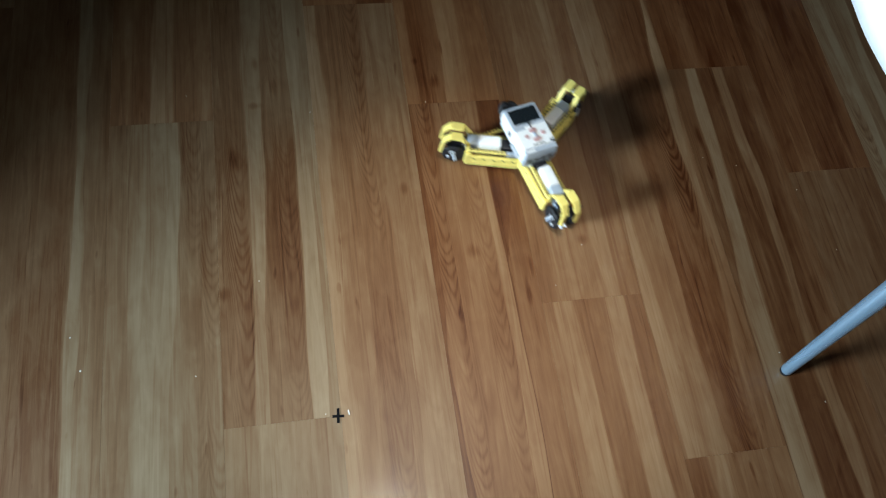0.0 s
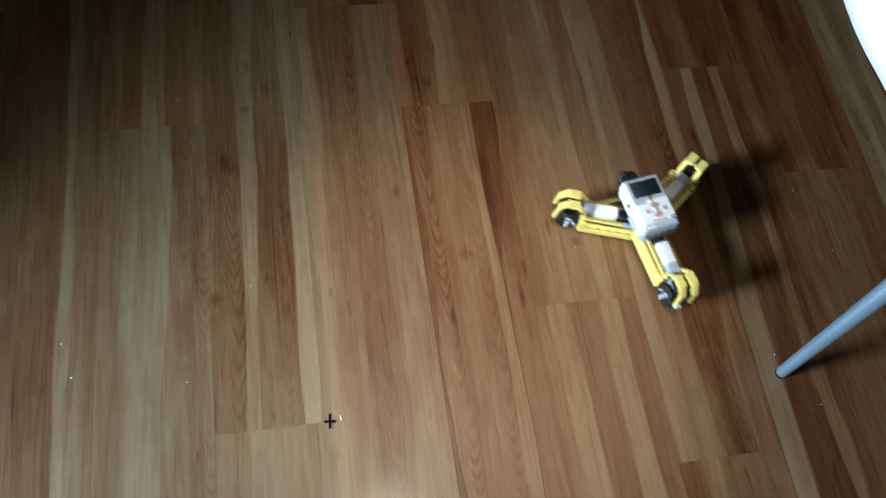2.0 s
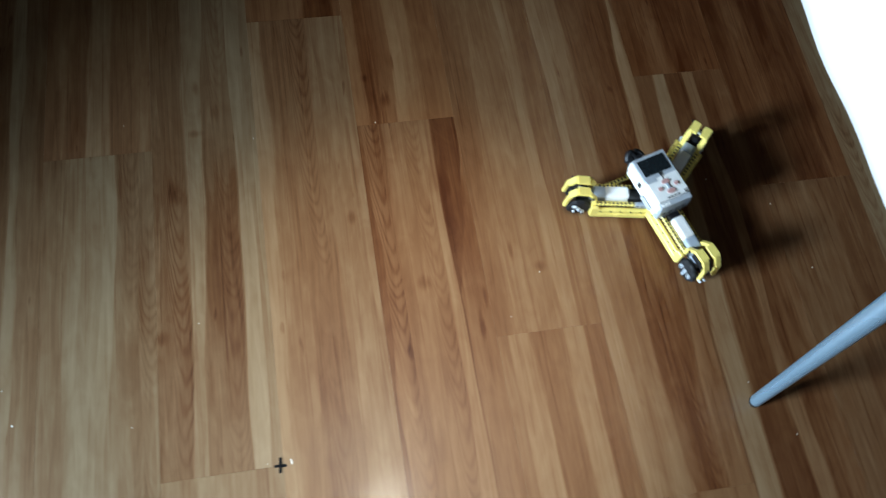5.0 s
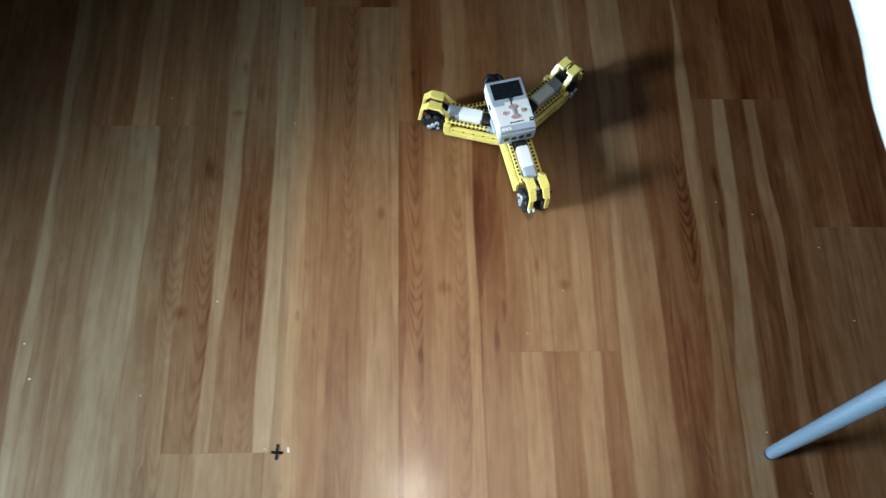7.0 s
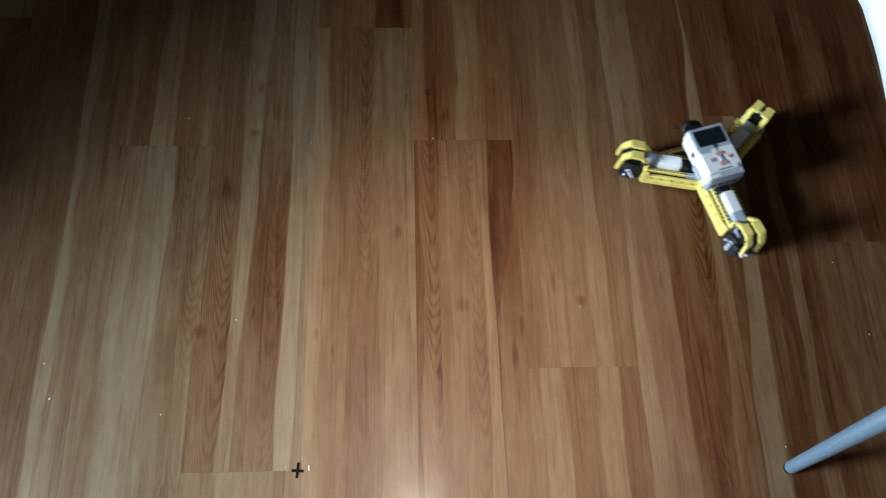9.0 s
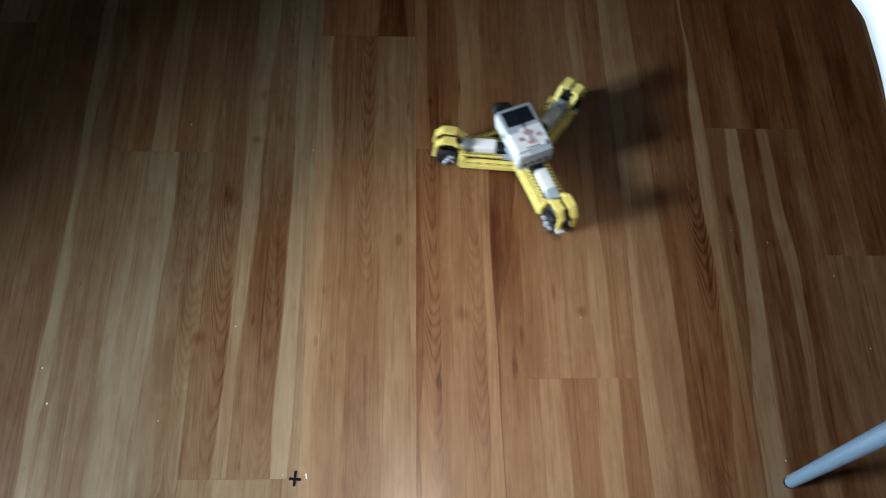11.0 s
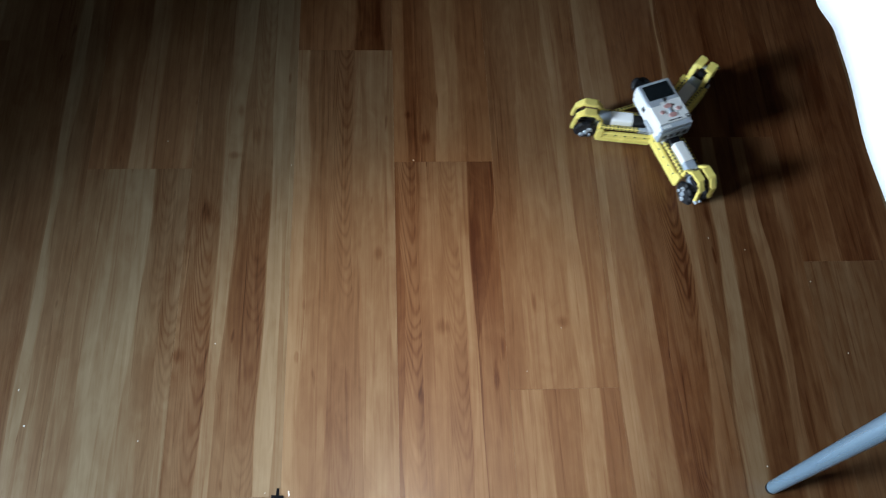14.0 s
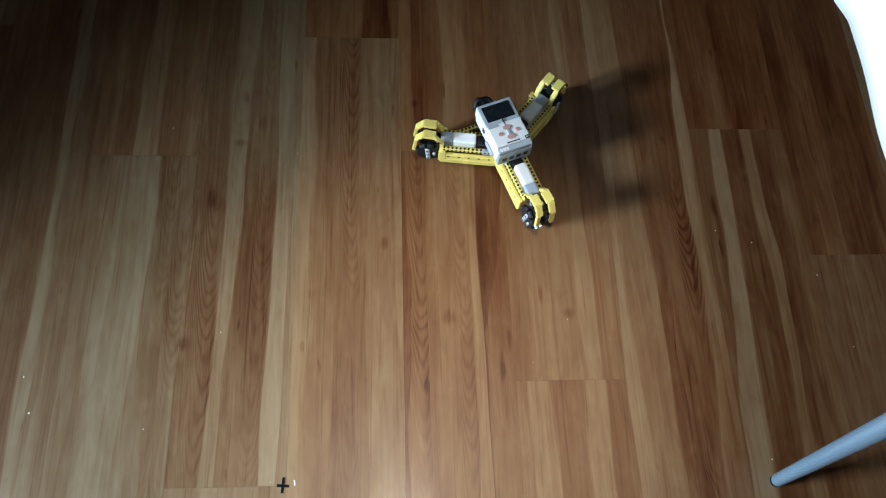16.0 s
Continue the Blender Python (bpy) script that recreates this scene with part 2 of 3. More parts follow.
def rod(bm, a, b, r0, r1=None, n=16, caps=True):
    a, b = Vector(a), Vector(b)
    m = Matrix.Translation((a + b) / 2) @ (b - a).to_track_quat("Z", "Y").to_matrix().to_4x4()
    bmesh.ops.create_cone(bm, cap_ends=caps, segments=n, radius1=r0, radius2=r0 if r1 is None else r1, depth=(b - a).length, matrix=m)
    return bm


def tube(bm, points, r, n=8):
    """A round cable along points."""
    pts = [Vector(p) for p in points]
    rings = []
    for i, p in enumerate(pts):
        d = (pts[min(i + 1, len(pts) - 1)] - pts[max(i - 1, 0)]).normalized()
        q = d.to_track_quat("Z", "Y")
        rings.append([bm.verts.new(p + q @ Vector((r * math.cos(k * math.tau / n), r * math.sin(k * math.tau / n), 0))) for k in range(n)])
    for a, b in zip(rings, rings[1:]):
        for k in range(n):
            bm.faces.new((a[k], a[(k + 1) % n], b[(k + 1) % n], b[k]))
    bm.faces.new(rings[0][::-1]), bm.faces.new(rings[-1])
    return bm


def turned(bm, m):
    bmesh.ops.transform(bm, matrix=m, verts=bm.verts)
    return bm


def smooth(ob):
    for p in ob.data.polygons:
        p.use_smooth = True
    return ob


# ---- room ----
X0, X1, Y0, Y1, ZC = WIN_X, 2.8, -2.4, 2.6, 2.7
T = 0.15


def room():
    sub = part("floor", boxed(X0 - T, X1 + T, Y0 - T, Y1 + T, -0.12, -0.010), DARK_GAP)
    tagged(sub, "brown wood-look laminate floor of long planks", "floor", kind="structure")
    ce = part("ceiling", boxed(X0 - T, X1 + T, Y0 - T, Y1 + T, ZC, ZC + T), PLASTER)
    tagged(ce, "plain dark grey plaster ceiling", "ceiling", kind="structure")
    bm = bmesh.new()
    box(bm, X0 - T, X0, Y0 - T, WIN_Y0, 0, ZC)
    box(bm, X0 - T, X0, WIN_Y1, Y1 + T, 0, ZC)
    box(bm, X0 - T, X0, WIN_Y0, WIN_Y1, 0, WIN_Z0)
    box(bm, X0 - T, X0, WIN_Y0, WIN_Y1, WIN_Z1, ZC)
    tagged(part("wall_west", bm, PLASTER), "plain grey plaster wall added out of view with a window opening", "wall", kind="structure")
    for name, b in (("wall_east", (X1, X1 + T, Y0, Y1, 0, ZC)), ("wall_north", (X0, X1, Y1, Y1 + T, 0, ZC)), ("wall_south", (X0, X1, Y0 - T, Y0, 0, ZC)),
                    # pier and low stub are added unseen, to shade the floor's left side
                    ("shade_pier", (-2.06, -1.66, 0.10, 2.599, 0, ZC - 0.002)), ("shade_stub", (-1.96, -1.69, -0.06, 0.098, 0, 0.72))):
        tagged(part(name, boxed(*b), PLASTER), "plain grey plaster wall added out of view", "wall", kind="structure")
    win = tagged(new("window_1"), "white framed window letting in daylight", "window", kind="structure")
    for a in ((WIN_Y0, WIN_Y0 + 0.05, WIN_Z0, WIN_Z1), (WIN_Y1 - 0.05, WIN_Y1, WIN_Z0, WIN_Z1), (WIN_Y0 + 0.05, WIN_Y1 - 0.05, WIN_Z0, WIN_Z0 + 0.05), (WIN_Y0 + 0.05, WIN_Y1 - 0.05, WIN_Z1 - 0.05, WIN_Z1)):
        part("window_frame", boxed(X0 - 0.12, X0 - 0.06, *a, bevel=0.004), WHITE_PAINT, win)

    lamp = tagged(new("ceiling_lamp"), "small round white ceiling lamp", "lamp")
    part("lamp_rim", rod(bmesh.new(), (LAMP[0], LAMP[1], ZC - 0.022), (LAMP[0], LAMP[1], ZC), 0.085, n=32), WHITE_PAINT, lamp)
    part("diffuser", rod(bmesh.new(), (LAMP[0], LAMP[1], ZC - 0.026), (LAMP[0], LAMP[1], ZC - 0.0215), 0.07, n=32), LAMP_GLOW, lamp, "glowing white diffuser")


room()

# ---- table with a cloth ----
LEG_FOOT, LEG_LEAN = (0.849, -0.014), (0.03, 0.066)
TABLE_Z = 0.72


def table():
    t = tagged(new("table"), "table with tapered round blue-grey metal legs under a white cloth", "table")
    x0, x1, y0, y1 = 0.832, 1.60, -0.03, 1.34
    part("tabletop", boxed(x0, x1, y0, y1, TABLE_Z - 0.025, TABLE_Z, bevel=0.004), TABLE_WOOD, t)
    cx, cy = (x0 + x1) / 2, (y0 + y1) / 2
    for sx in (1, -1):
        for sy in (1, -1):
            fx, fy = cx + sx * (LEG_FOOT[0] - cx), cy + sy * (LEG_FOOT[1] - cy)
            top = (fx + sx * LEG_LEAN[0], fy + sy * LEG_LEAN[1], TABLE_Z - 0.026)
            bm = bmesh.new()
            rings = []
            for k in range(15):
                s = max(0.0, (k - 2) / 12)
                r = 0.0113 + 0.0090 * s
                if k == 0:
                    r *= 0.72
                if k == 1:
                    r *= 0.93
                z = 0.004 + (0.0, 0.002, 0.005)[min(k, 2)] + s * (top[2] - 0.009)
                c = Vector((fx, fy, 0)).lerp(Vector((top[0], top[1], 0)), z / top[2])
                rings.append([bm.verts.new((c.x + r * math.cos(a * math.tau / 24), c.y + r * math.sin(a * math.tau / 24), z)) for a in range(24)])
            for a, b in zip(rings, rings[1:]):
                for k in range(24):
                    bm.faces.new((a[k], a[(k + 1) % 24], b[(k + 1) % 24], b[k]))
            bm.faces.new(rings[0][::-1]), bm.faces.new(rings[-1])
            leg = smooth(part("leg", bm, STEEL, t, "tapered blue-grey metal round leg"))
            part("foot_pad", rod(bmesh.new(), (fx, fy, 0.0), (fx, fy, 0.005), 0.0105, n=20), BLACK, leg, "black plastic foot")


def tablecloth():
    """A cloth laid on the table that hangs over its edges in soft folds."""
    x0, x1, y0, y1, z = 0.824, 1.610, -0.037, 1.35, TABLE_Z + 0.004
    per = []
    n = 160
    for i in range(n):
        per.append((x0, y0 + (y1 - y0) * i / n, -1, 0))
    for i in range(26):
        per.append((x0 + (x1 - x0) * i / 26, y1, 0, 1))
    for i in range(n):
        per.append((x1, y1 - (y1 - y0) * i / n, 1, 0))
    for i in range(26):
        per.append((x1 - (x1 - x0) * i / 26, y0, 0, -1))
    bm = bmesh.new()
    rings = []
    drops = (0.0, 0.0, 0.010, 0.03, 0.06, 0.09, 0.13, 0.16, 0.192)
    for j, d in enumerate(drops):
        ring = []
        for x, y, nx, ny in per:
            s = x * 9 + y * 15
            b = min(1.0, max(0.0, ((y + (x - x0) * 0.7) % 0.66 - 0.535) / 0.12))
            f = (0.007 * (1 - math.cos(b * math.tau)) + 0.0015 * math.sin(s * 2.1)) * d / 0.18
            out = (-0.045, -0.012, -0.003, 0.0, 0.001, 0.002, 0.002, 0.001, -0.001)[j] + f
            zz = z - d - (0.003 * math.sin(s * 1.1) * d / 0.2)
            ring.append(bm.verts.new((x + nx * out, y + ny * out, zz if j > 1 else z)))
        rings.append(ring)
    for a, b in zip(rings, rings[1:]):
        for k in range(len(per)):
            bm.faces.new((a[k], b[k], b[(k + 1) % len(per)], a[(k + 1) % len(per)]))
    bm.faces.new(rings[0])
    bmesh.ops.recalc_face_normals(bm, faces=bm.faces)
    ob = smooth(part("tablecloth", bm, CLOTH))
    for f in ob.data.polygons:
        f.use_smooth = len(f.vertices) < 5
    mod = ob.modifiers.new("thickness", "SOLIDIFY")
    mod.thickness = 0.0015
    tagged(ob, "plain white cloth hanging over the table edge in soft folds", "tablecloth")


table()
tablecloth()

# ---- robot ----
WHEEL_R, WHEEL_AT = 0.025, 0.151
ARMS = (154.0, 29.5, -90)
LIFTS = (-0.006, 0.008, 0.005)


def arm_parts(robot, deg, lift, tips):
    """One arm along its own x axis, turned to deg: motor, beams, mudguards. The wheel is returned as a part of its own."""
    m = pose(0, 0, 0, 0, 0, deg)
    raised = m @ Matrix.Translation((0, 0, lift))
    add = lambda name, bm, mat, parent=robot, label="": part(name, turned(bm, raised), mat, parent, label)
    motor = add("motor", box(boxed(0.059, 0.105, -0.0120, 0.0120, 0.038, 0.066, bevel=0.005, segments=3), 0.056, 0.112, -0.011, 0.011, 0.030, 0.050, bevel=0.003), WHITE_ABS, label="white motor housing")
    add("motor_head", box(boxed(0.103, 0.128, -0.0123, 0.0123, 0.034, 0.064, bevel=0.004), 0.116, 0.150, -0.007, 0.007, 0.024, 0.046, bevel=0.004), MID_GREY, motor, "grey motor gearbox")
    add("plug", boxed(0.030, 0.0585, -0.0115, 0.0115, 0.036, 0.059, bevel=0.003), BLACK, motor, "black cable plug")
    add("hub_plate", boxed(0.026, 0.034, -0.0140, 0.0140, 0.034, 0.050, bevel=0.0015, segments=1), LIGHT_GREY)
    for s in (1, -1):
        beam = add("beam", boxed(0.018, 0.126, s * 0.0185 - 0.0039, s * 0.0185 + 0.0039, 0.046, 0.0538, bevel=0.0012, segments=1), YELLOW, label="yellow beam with a row of holes")
        holes = bmesh.new()
        for k in range(13):
            rod(holes, (0.024 + 0.008 * k, s * 0.0185, 0.0520), (0.024 + 0.008 * k, s * 0.0185, 0.0542), 0.0025, n=10)
            rod(holes, (0.024 + 0.008 * k, s * 0.0227, 0.0499), (0.024 + 0.008 * k, s * 0.0220, 0.0499), 0.0024, n=10)
        add("perforation", holes, BLACK, beam)
        low = add("frame_beam", box(box(boxed(0.012, 0.127, s * 0.0250 - 0.0039, s * 0.0250 + 0.0039, 0.0285, 0.0418, bevel=0.0014, segments=1), 0.016, 0.127, s * 0.0258 - 0.0039, s * 0.0258 + 0.0039, 0.014, 0.0275, bevel=0.0014, segments=1), 0.116, 0.130, s * 0.0262 - 0.0036, s * 0.0262 + 0.0036, 0.020, 0.050, bevel=0.0014, segments=1), YELLOW, label="solid yellow frame beam")
        for k in range(5):
            add("pin", rod(bmesh.new(), (0.030 + 0.020 * k, s * 0.0293, 0.037), (0.030 + 0.020 * k, s * 0.0284, 0.037), 0.0021, n=10), BLACK, low)
        add("beam_joint", boxed(0.020, 0.046, s * 0.0185 - 0.0041, s * 0.0185 + 0.0041, 0.0440, 0.0546, bevel=0.0012, segments=1), LIGHT_GREY, label="light grey connector")
        for k in range(3):
            add("peg", rod(bmesh.new(), (0.025 + 0.008 * k, s * 0.0185, 0.0540), (0.025 + 0.008 * k, s * 0.0185, 0.0552), 0.0022, n=10), MID_GREY)
        # curved mudguard of five flat panels
        prof = ((-0.0270, 0.044), (-0.0255, 0.064), (-0.0115, 0.0825), (0.0110, 0.0845), (0.0245, 0.0680), (0.0280, 0.034))
        for k, (a, b) in enumerate(zip(prof, prof[1:])):
            d = Vector((b[0] - a[0], 0, b[1] - a[1]))
            wide, side = ((0.0045, 0.0165), (0.0045, 0.0165), (0.0085, 0.0120), (0.0064, 0.0130), (0.0042, 0.0155))[k]
            bm = boxed(-d.length / 2 - 0.001, d.length / 2 + 0.001, -wide, wide, -0.0032, 0.0036, bevel=0.0010, segments=1)
            if k in (1, 3):
                box(bm, -d.length / 2 + 0.003, d.length / 2 - 0.003, -wide - 0.0008, wide + 0.0008, -0.0010, 0.0020)
            turned(bm, Matrix.Translation((WHEEL_AT + (a[0] + b[0]) / 2, s * side, (a[1] + b[1]) / 2)) @ pose(0, 0, 0, 0, -math.degrees(math.atan2(d.z, d.x)), 0))
            add("fender_panel", bm, YELLOW, label="yellow angled mudguard panel")
        for x, z in ((-0.019, 0.073), (0.018, 0.075)):
            add("fender_pin", rod(bmesh.new(), (WHEEL_AT + x, s * 0.0145, z), (WHEEL_AT + x, s * 0.0240, z), 0.0024, n=10), BLACK)
        add("fender_link", boxed(WHEEL_AT - 0.030, WHEEL_AT - 0.022, s * 0.0170 - 0.003, s * 0.0170 + 0.003, 0.040, 0.060, bevel=0.001, segments=1), YELLOW)
    add("axle_block", box(boxed(WHEEL_AT - 0.012, WHEEL_AT + 0.014, -0.0065, 0.0065, 0.040, 0.070, bevel=0.002), WHEEL_AT - 0.016, WHEEL_AT + 0.018, -0.010, 0.010, 0.046, 0.058, bevel=0.002), BLACK)
    add("axle_bush", rod(bmesh.new(), (WHEEL_AT + 0.004, -0.004, 0.070), (WHEEL_AT + 0.004, 0.004, 0.073), 0.0042, n=12), LIGHT_GREY)
    for k in (-1, 1) if tips else ():
        add("axle_tip", rod(bmesh.new(), (WHEEL_AT + 0.0275, k * 0.0042 - 0.0135, 0.038), (WHEEL_AT + 0.035, k * 0.0042 - 0.0135, 0.037), 0.0031, n=12), LIGHT_GREY)
    # wheel: two discs of small rollers on one axle, built round its own centre
    wheel = part("wheel", rod(bmesh.new(), (0, -0.0275, 0), (0, 0.0275, 0), 0.0032, n=12), MID_GREY, robot, "black roller wheel with grey hubs")
    roller = None
    for s in (1, -1):
        part("tyre", rod(bmesh.new(), (0, s * 0.0105, 0), (0, s * 0.0220, 0), 0.0185, n=24), RUBBER, wheel, "black wheel disc")
        for k in range(8):
            a = k * math.tau / 8 + (0.39 if s < 0 else 0)
            at = pose(0, s * 0.0165, 0, 0, -math.degrees(a), 0) @ Matrix.Translation((0.0190, 0, 0))
            if roller is None:
                bm = rod(bmesh.new(), (0, 0, -0.0062), (0, 0, 0), 0.0046, 0.0060, n=12)
                roller = part("roller", rod(bm, (0, 0, 0), (0, 0, 0.0062), 0.0060, 0.0046, n=12), RUBBER, wheel)
                roller.matrix_basis = at
            else:
                more = new("roller", roller.data)
                more.parent, more.matrix_basis = wheel, at
        for x, z, r in ((0, 0, 0.0046), (0.0036, 0.0112, 0.0046), (-0.0036, -0.0112, 0.0046), (0.0118, -0.0040, 0.0032)):
            cap = part("hub_cap", rod(bmesh.new(), (x, s * 0.0217, z), (x, s * 0.0257, z), r, r * 0.9, n=16), HUB_GREY, wheel, "light grey round hub cap")
            part("hub_hole", rod(bmesh.new(), (x, s * 0.0245, z), (x, s * 0.0263, z), r * 0.42, n=10), BLACK, wheel)
    return wheel, m


def control_brick(robot):
    cx, cy, zb, zt = -0.0076, 0.0079, 0.0665, 0.112
    w, h = 0.036, 0.056
    case = part("control_brick", box(boxed(cx - w, cx + w, cy - h + 0.006, cy + h, zb + 0.014, zt - 0.004, bevel=0.004), cx - w + 0.002, cx + w - 0.002, cy - h + 0.004, cy + h - 0.003, zb, zb + 0.018, bevel=0.003), WHITE_ABS, robot, "white programmable brick with a dark screen")
    part("base_shell", boxed(cx - w + 0.001, cx + w - 0.001, cy - h, cy - h + 0.012, zb + 0.002, zt - 0.012, bevel=0.003), MID_GREY, case, "grey end with sockets")
    for k in range(4):
        part("socket", boxed(cx - 0.026 + k * 0.0145, cx - 0.017 + k * 0.0145, cy - h - 0.0008, cy - h + 0.003, zb + 0.012, zb + 0.022), BLACK, case)
    part("keypad_face", boxed(cx - w + 0.0015, cx + w - 0.0015, cy - h + 0.013, cy + 0.006, zt - 0.006, zt + 0.0015, bevel=0.002), WHITE_ABS, case, "white keypad face")
    part("name_band", boxed(cx - w + 0.0018, cx + w - 0.0018, cy - h + 0.002, cy - h + 0.0135, zt - 0.012, zt - 0.0022, bevel=0.002), LIGHT_GREY, case, "light grey lettering band")
    bezel = part("screen_bezel", boxed(cx - w + 0.001, cx + w - 0.001, cy + 0.005, cy + h - 0.001, zt - 0.006, zt - 0.0005, bevel=0.002), LIGHT_GREY, case, "light grey screen surround")
    part("screen", boxed(cx - 0.0285, cx + 0.0285, cy + 0.014, cy + h - 0.007, zt - 0.002, zt + 0.0004, bevel=0.0006, segments=1), SCREEN, bezel, "dark blank display")
    part("surround_tab", boxed(cx - w + 0.0016, cx - 0.012, cy - 0.0015, cy + 0.007, zt - 0.004, zt + 0.0019, bevel=0.001, segments=1), LIGHT_GREY, bezel)
    part("seam", boxed(cx - 0.0006, cx + 0.0006, cy - 0.004, cy + 0.014, zt - 0.002, zt + 0.0021), BLACK, bezel)
    bx, by, z = cx + 0.0005, cy - 0.018, zt + 0.0010
    for name, pts in (("button", [(0, 0.0105, 0.0088, 0.0052)]), ("button", [(0, -0.0105, 0.0088, 0.0052)]), ("button", [(-0.0175, 0.0, 0.0045, 0.0042)]), ("button", [(0.0175, 0.0, 0.0045, 0.0042)])):
        for ox, oy, rx, ry in pts:
            bm = bmesh.new()
            rod(bm, (0, 0, 0), (0, 0, 0.0022), 1.0, 0.93, n=20)
            turned(bm, Matrix.Translation((bx + ox, by + oy, z)) @ Matrix.Diagonal((rx, ry, 1, 1)))
            part(name, bm, BUTTON, case, "red-lit grey button")
    part("button", boxed(bx - 0.0028, bx + 0.0028, by - 0.0062, by + 0.0062, z, z + 0.0024, bevel=0.001), MID_GREY, case, "grey centre button")
    bm = bmesh.new()
    for k, (a, b) in enumerate(((-0.013, -0.008), (-0.0065, -0.001), (0.0005, 0.0055), (0.007, 0.013))):
        box(bm, cx + a, cx + b, cy - 0.0405, cy - 0.0382, zt + 0.001, zt + 0.0021)
    part("lettering", bm, BLACK, case, "small dark lettering bars")
    bm = bmesh.new()
    for a, b in ((-0.031, -0.0255), (-0.0245, -0.019), (-0.018, -0.013)):
        box(bm, cx + a, cx + b, cy - h + 0.0045, cy - h + 0.0105, zt - 0.004, zt - 0.0016)
    part("lettering", bm, WHITE_ABS, case, "white lettering bars")
    mark = part("emblem", boxed(cx + 0.0245, cx + 0.0325, cy - 0.0425, cy - 0.0355, zt + 0.0008, zt + 0.0021), BLACK, case, "small black square emblem")
    part("emblem_stripe", boxed(cx + 0.0258, cx + 0.0312, cy - 0.0398, cy - 0.0382, zt + 0.001, zt + 0.0025), WHITE_ABS, mark)
    part("side_port", boxed(cx - w - 0.0006, cx - w + 0.003, cy + 0.008, cy + 0.017, zb + 0.018, zb + 0.030), BLACK, case, "black port in the side")
    for s in (1, -1):
        part("side_rail", boxed(cx + s * (w + 0.001) - 0.002, cx + s * (w + 0.001) + 0.002, cy - 0.035, cy - 0.004, zb + 0.004, zb + 0.014, bevel=0.001, segments=1), LIGHT_GREY, case)


def robot_thing():
    robot = tagged(new("toy_robot"), "yellow and white three-armed wheeled toy robot with a screen brick", "robot")
    hub = bmesh.new()
    rod(hub, (0, 0, 0.026), (0, 0, 0.0665), 0.034, n=6)
    part("hub_frame", turned(hub, pose(0, 0, 0, 0, 0, 30)), MID_GREY, robot, "grey centre frame")
    wheels = [arm_parts(robot, d, up, d < 0) for d, up in zip(ARMS, LIFTS)]
    control_brick(robot)
    strut = part("strut", boxed(-0.088, 0.080, 0.0576, 0.0654, 0.036, 0.0438, bevel=0.0012, segments=1), YELLOW, robot, "yellow cross strut with holes")
    bm = bmesh.new()
    for k in range(21):
        rod(bm, (-0.082 + 0.0078 * k, 0.0615, 0.042), (-0.082 + 0.0078 * k, 0.0615, 0.0442), 0.0026, n=10)
        rod(bm, (-0.082 + 0.0078 * k, 0.0573, 0.040), (-0.082 + 0.0078 * k, 0.0581, 0.040), 0.0024, n=10)
    part("perforation", bm, BLACK, strut)
    for sx in (-0.030, -0.014):
        part("cable_plug", boxed(sx - 0.0066, sx + 0.0066, 0.060, 0.080, 0.078, 0.091, bevel=0.002), BLACK, robot, "black cable plug")
    for a, b, h in ((-0.035, -0.016, 0.092), (-0.022, -0.002, 0.088)):
        pts = []
        for k in range(25):
            u = k / 24
            pts.append((a + (b - a) * u, 0.074 + 0.013 * math.sin(math.pi * u) ** 0.6, 0.084 + (h - 0.084) * math.sin(u * math.pi)))
        smooth(part("cable", tube(bmesh.new(), pts, 0.0062), BLACK, robot, "thick black cable loop"))
    return robot, wheels


ROBOT, WHEELS = robot_thing()

# ---- marks and crumbs on the floor ----


def floor_marks():
    bm = bmesh.new()
    box(bm, -0.0100, 0.0105, -0.0028, 0.0020, 0.0004, 0.0009, bevel=0.0002, segments=1)
    box(bm, -0.0024, 0.0022, -0.0125, 0.0135, 0.0004, 0.00115, bevel=0.0002, segments=1)
    ob = part("cross_mark", turned(bm, pose(0, 0, 0, 0, 0, -4)), INK)
    tagged(ob, "small black plus-shaped tape mark on the floor", "mark")
    rng = random.Random(5)
    spots = ((-0.451, 0.193, 2.0), (-0.432, 0.130, 3.0), (-0.239, 0.099, 1.6), (-0.021, 0.006, 1.4), (0.850, 0.023, 2.2), (0.909, -0.081, 1.8), (-0.247, 0.695, 1.6),
             (0.0, 0.638, 1.7), (0.244, 0.648, 1.7), (-0.122, 0.269, 1.6), (1.010, 0.370, 1.8), (1.049, 0.225, 1.6), (0.823, 0.466, 1.7), (0.892, 0.440, 1.6), (0.510, 0.286, 1.3), (0.439, 0.205, 1.3))
    for x, y, s in spots:
        bm = bmesh.new()
        bmesh.ops.create_icosphere(bm, subdivisions=1, radius=1.0)
        for v in bm.verts:
            v.co *= rng.uniform(0.7, 1.15)
        turned(bm, Matrix.Translation((x, y, 0.0006)) @ pose(0, 0, 0, 0, 0, rng.uniform(0, 180)) @ Matrix.Diagonal((s * 0.0009, s * 0.0006, 0.0006, 1)))
        tagged(part("crumb", bm, CRUMB), "tiny pale crumb lying on the floor", "crumb", group="crumbs on the floor")
    bm = boxed(-0.0012, 0.0012, -0.0045, 0.0045, 0.0003, 0.0014, bevel=0.0004, segments=1)
    tagged(part("paper_scrap", turned(bm, pose(0.019, 0.004, 0, 0, 0, 8)), CRUMB), "tiny white paper scrap beside the cross mark", "scrap")


floor_marks()

# ---- floor planks, each with its printed strips: left edge and tone ----
PLANK_W, PLANK_X = 0.2, 0.205


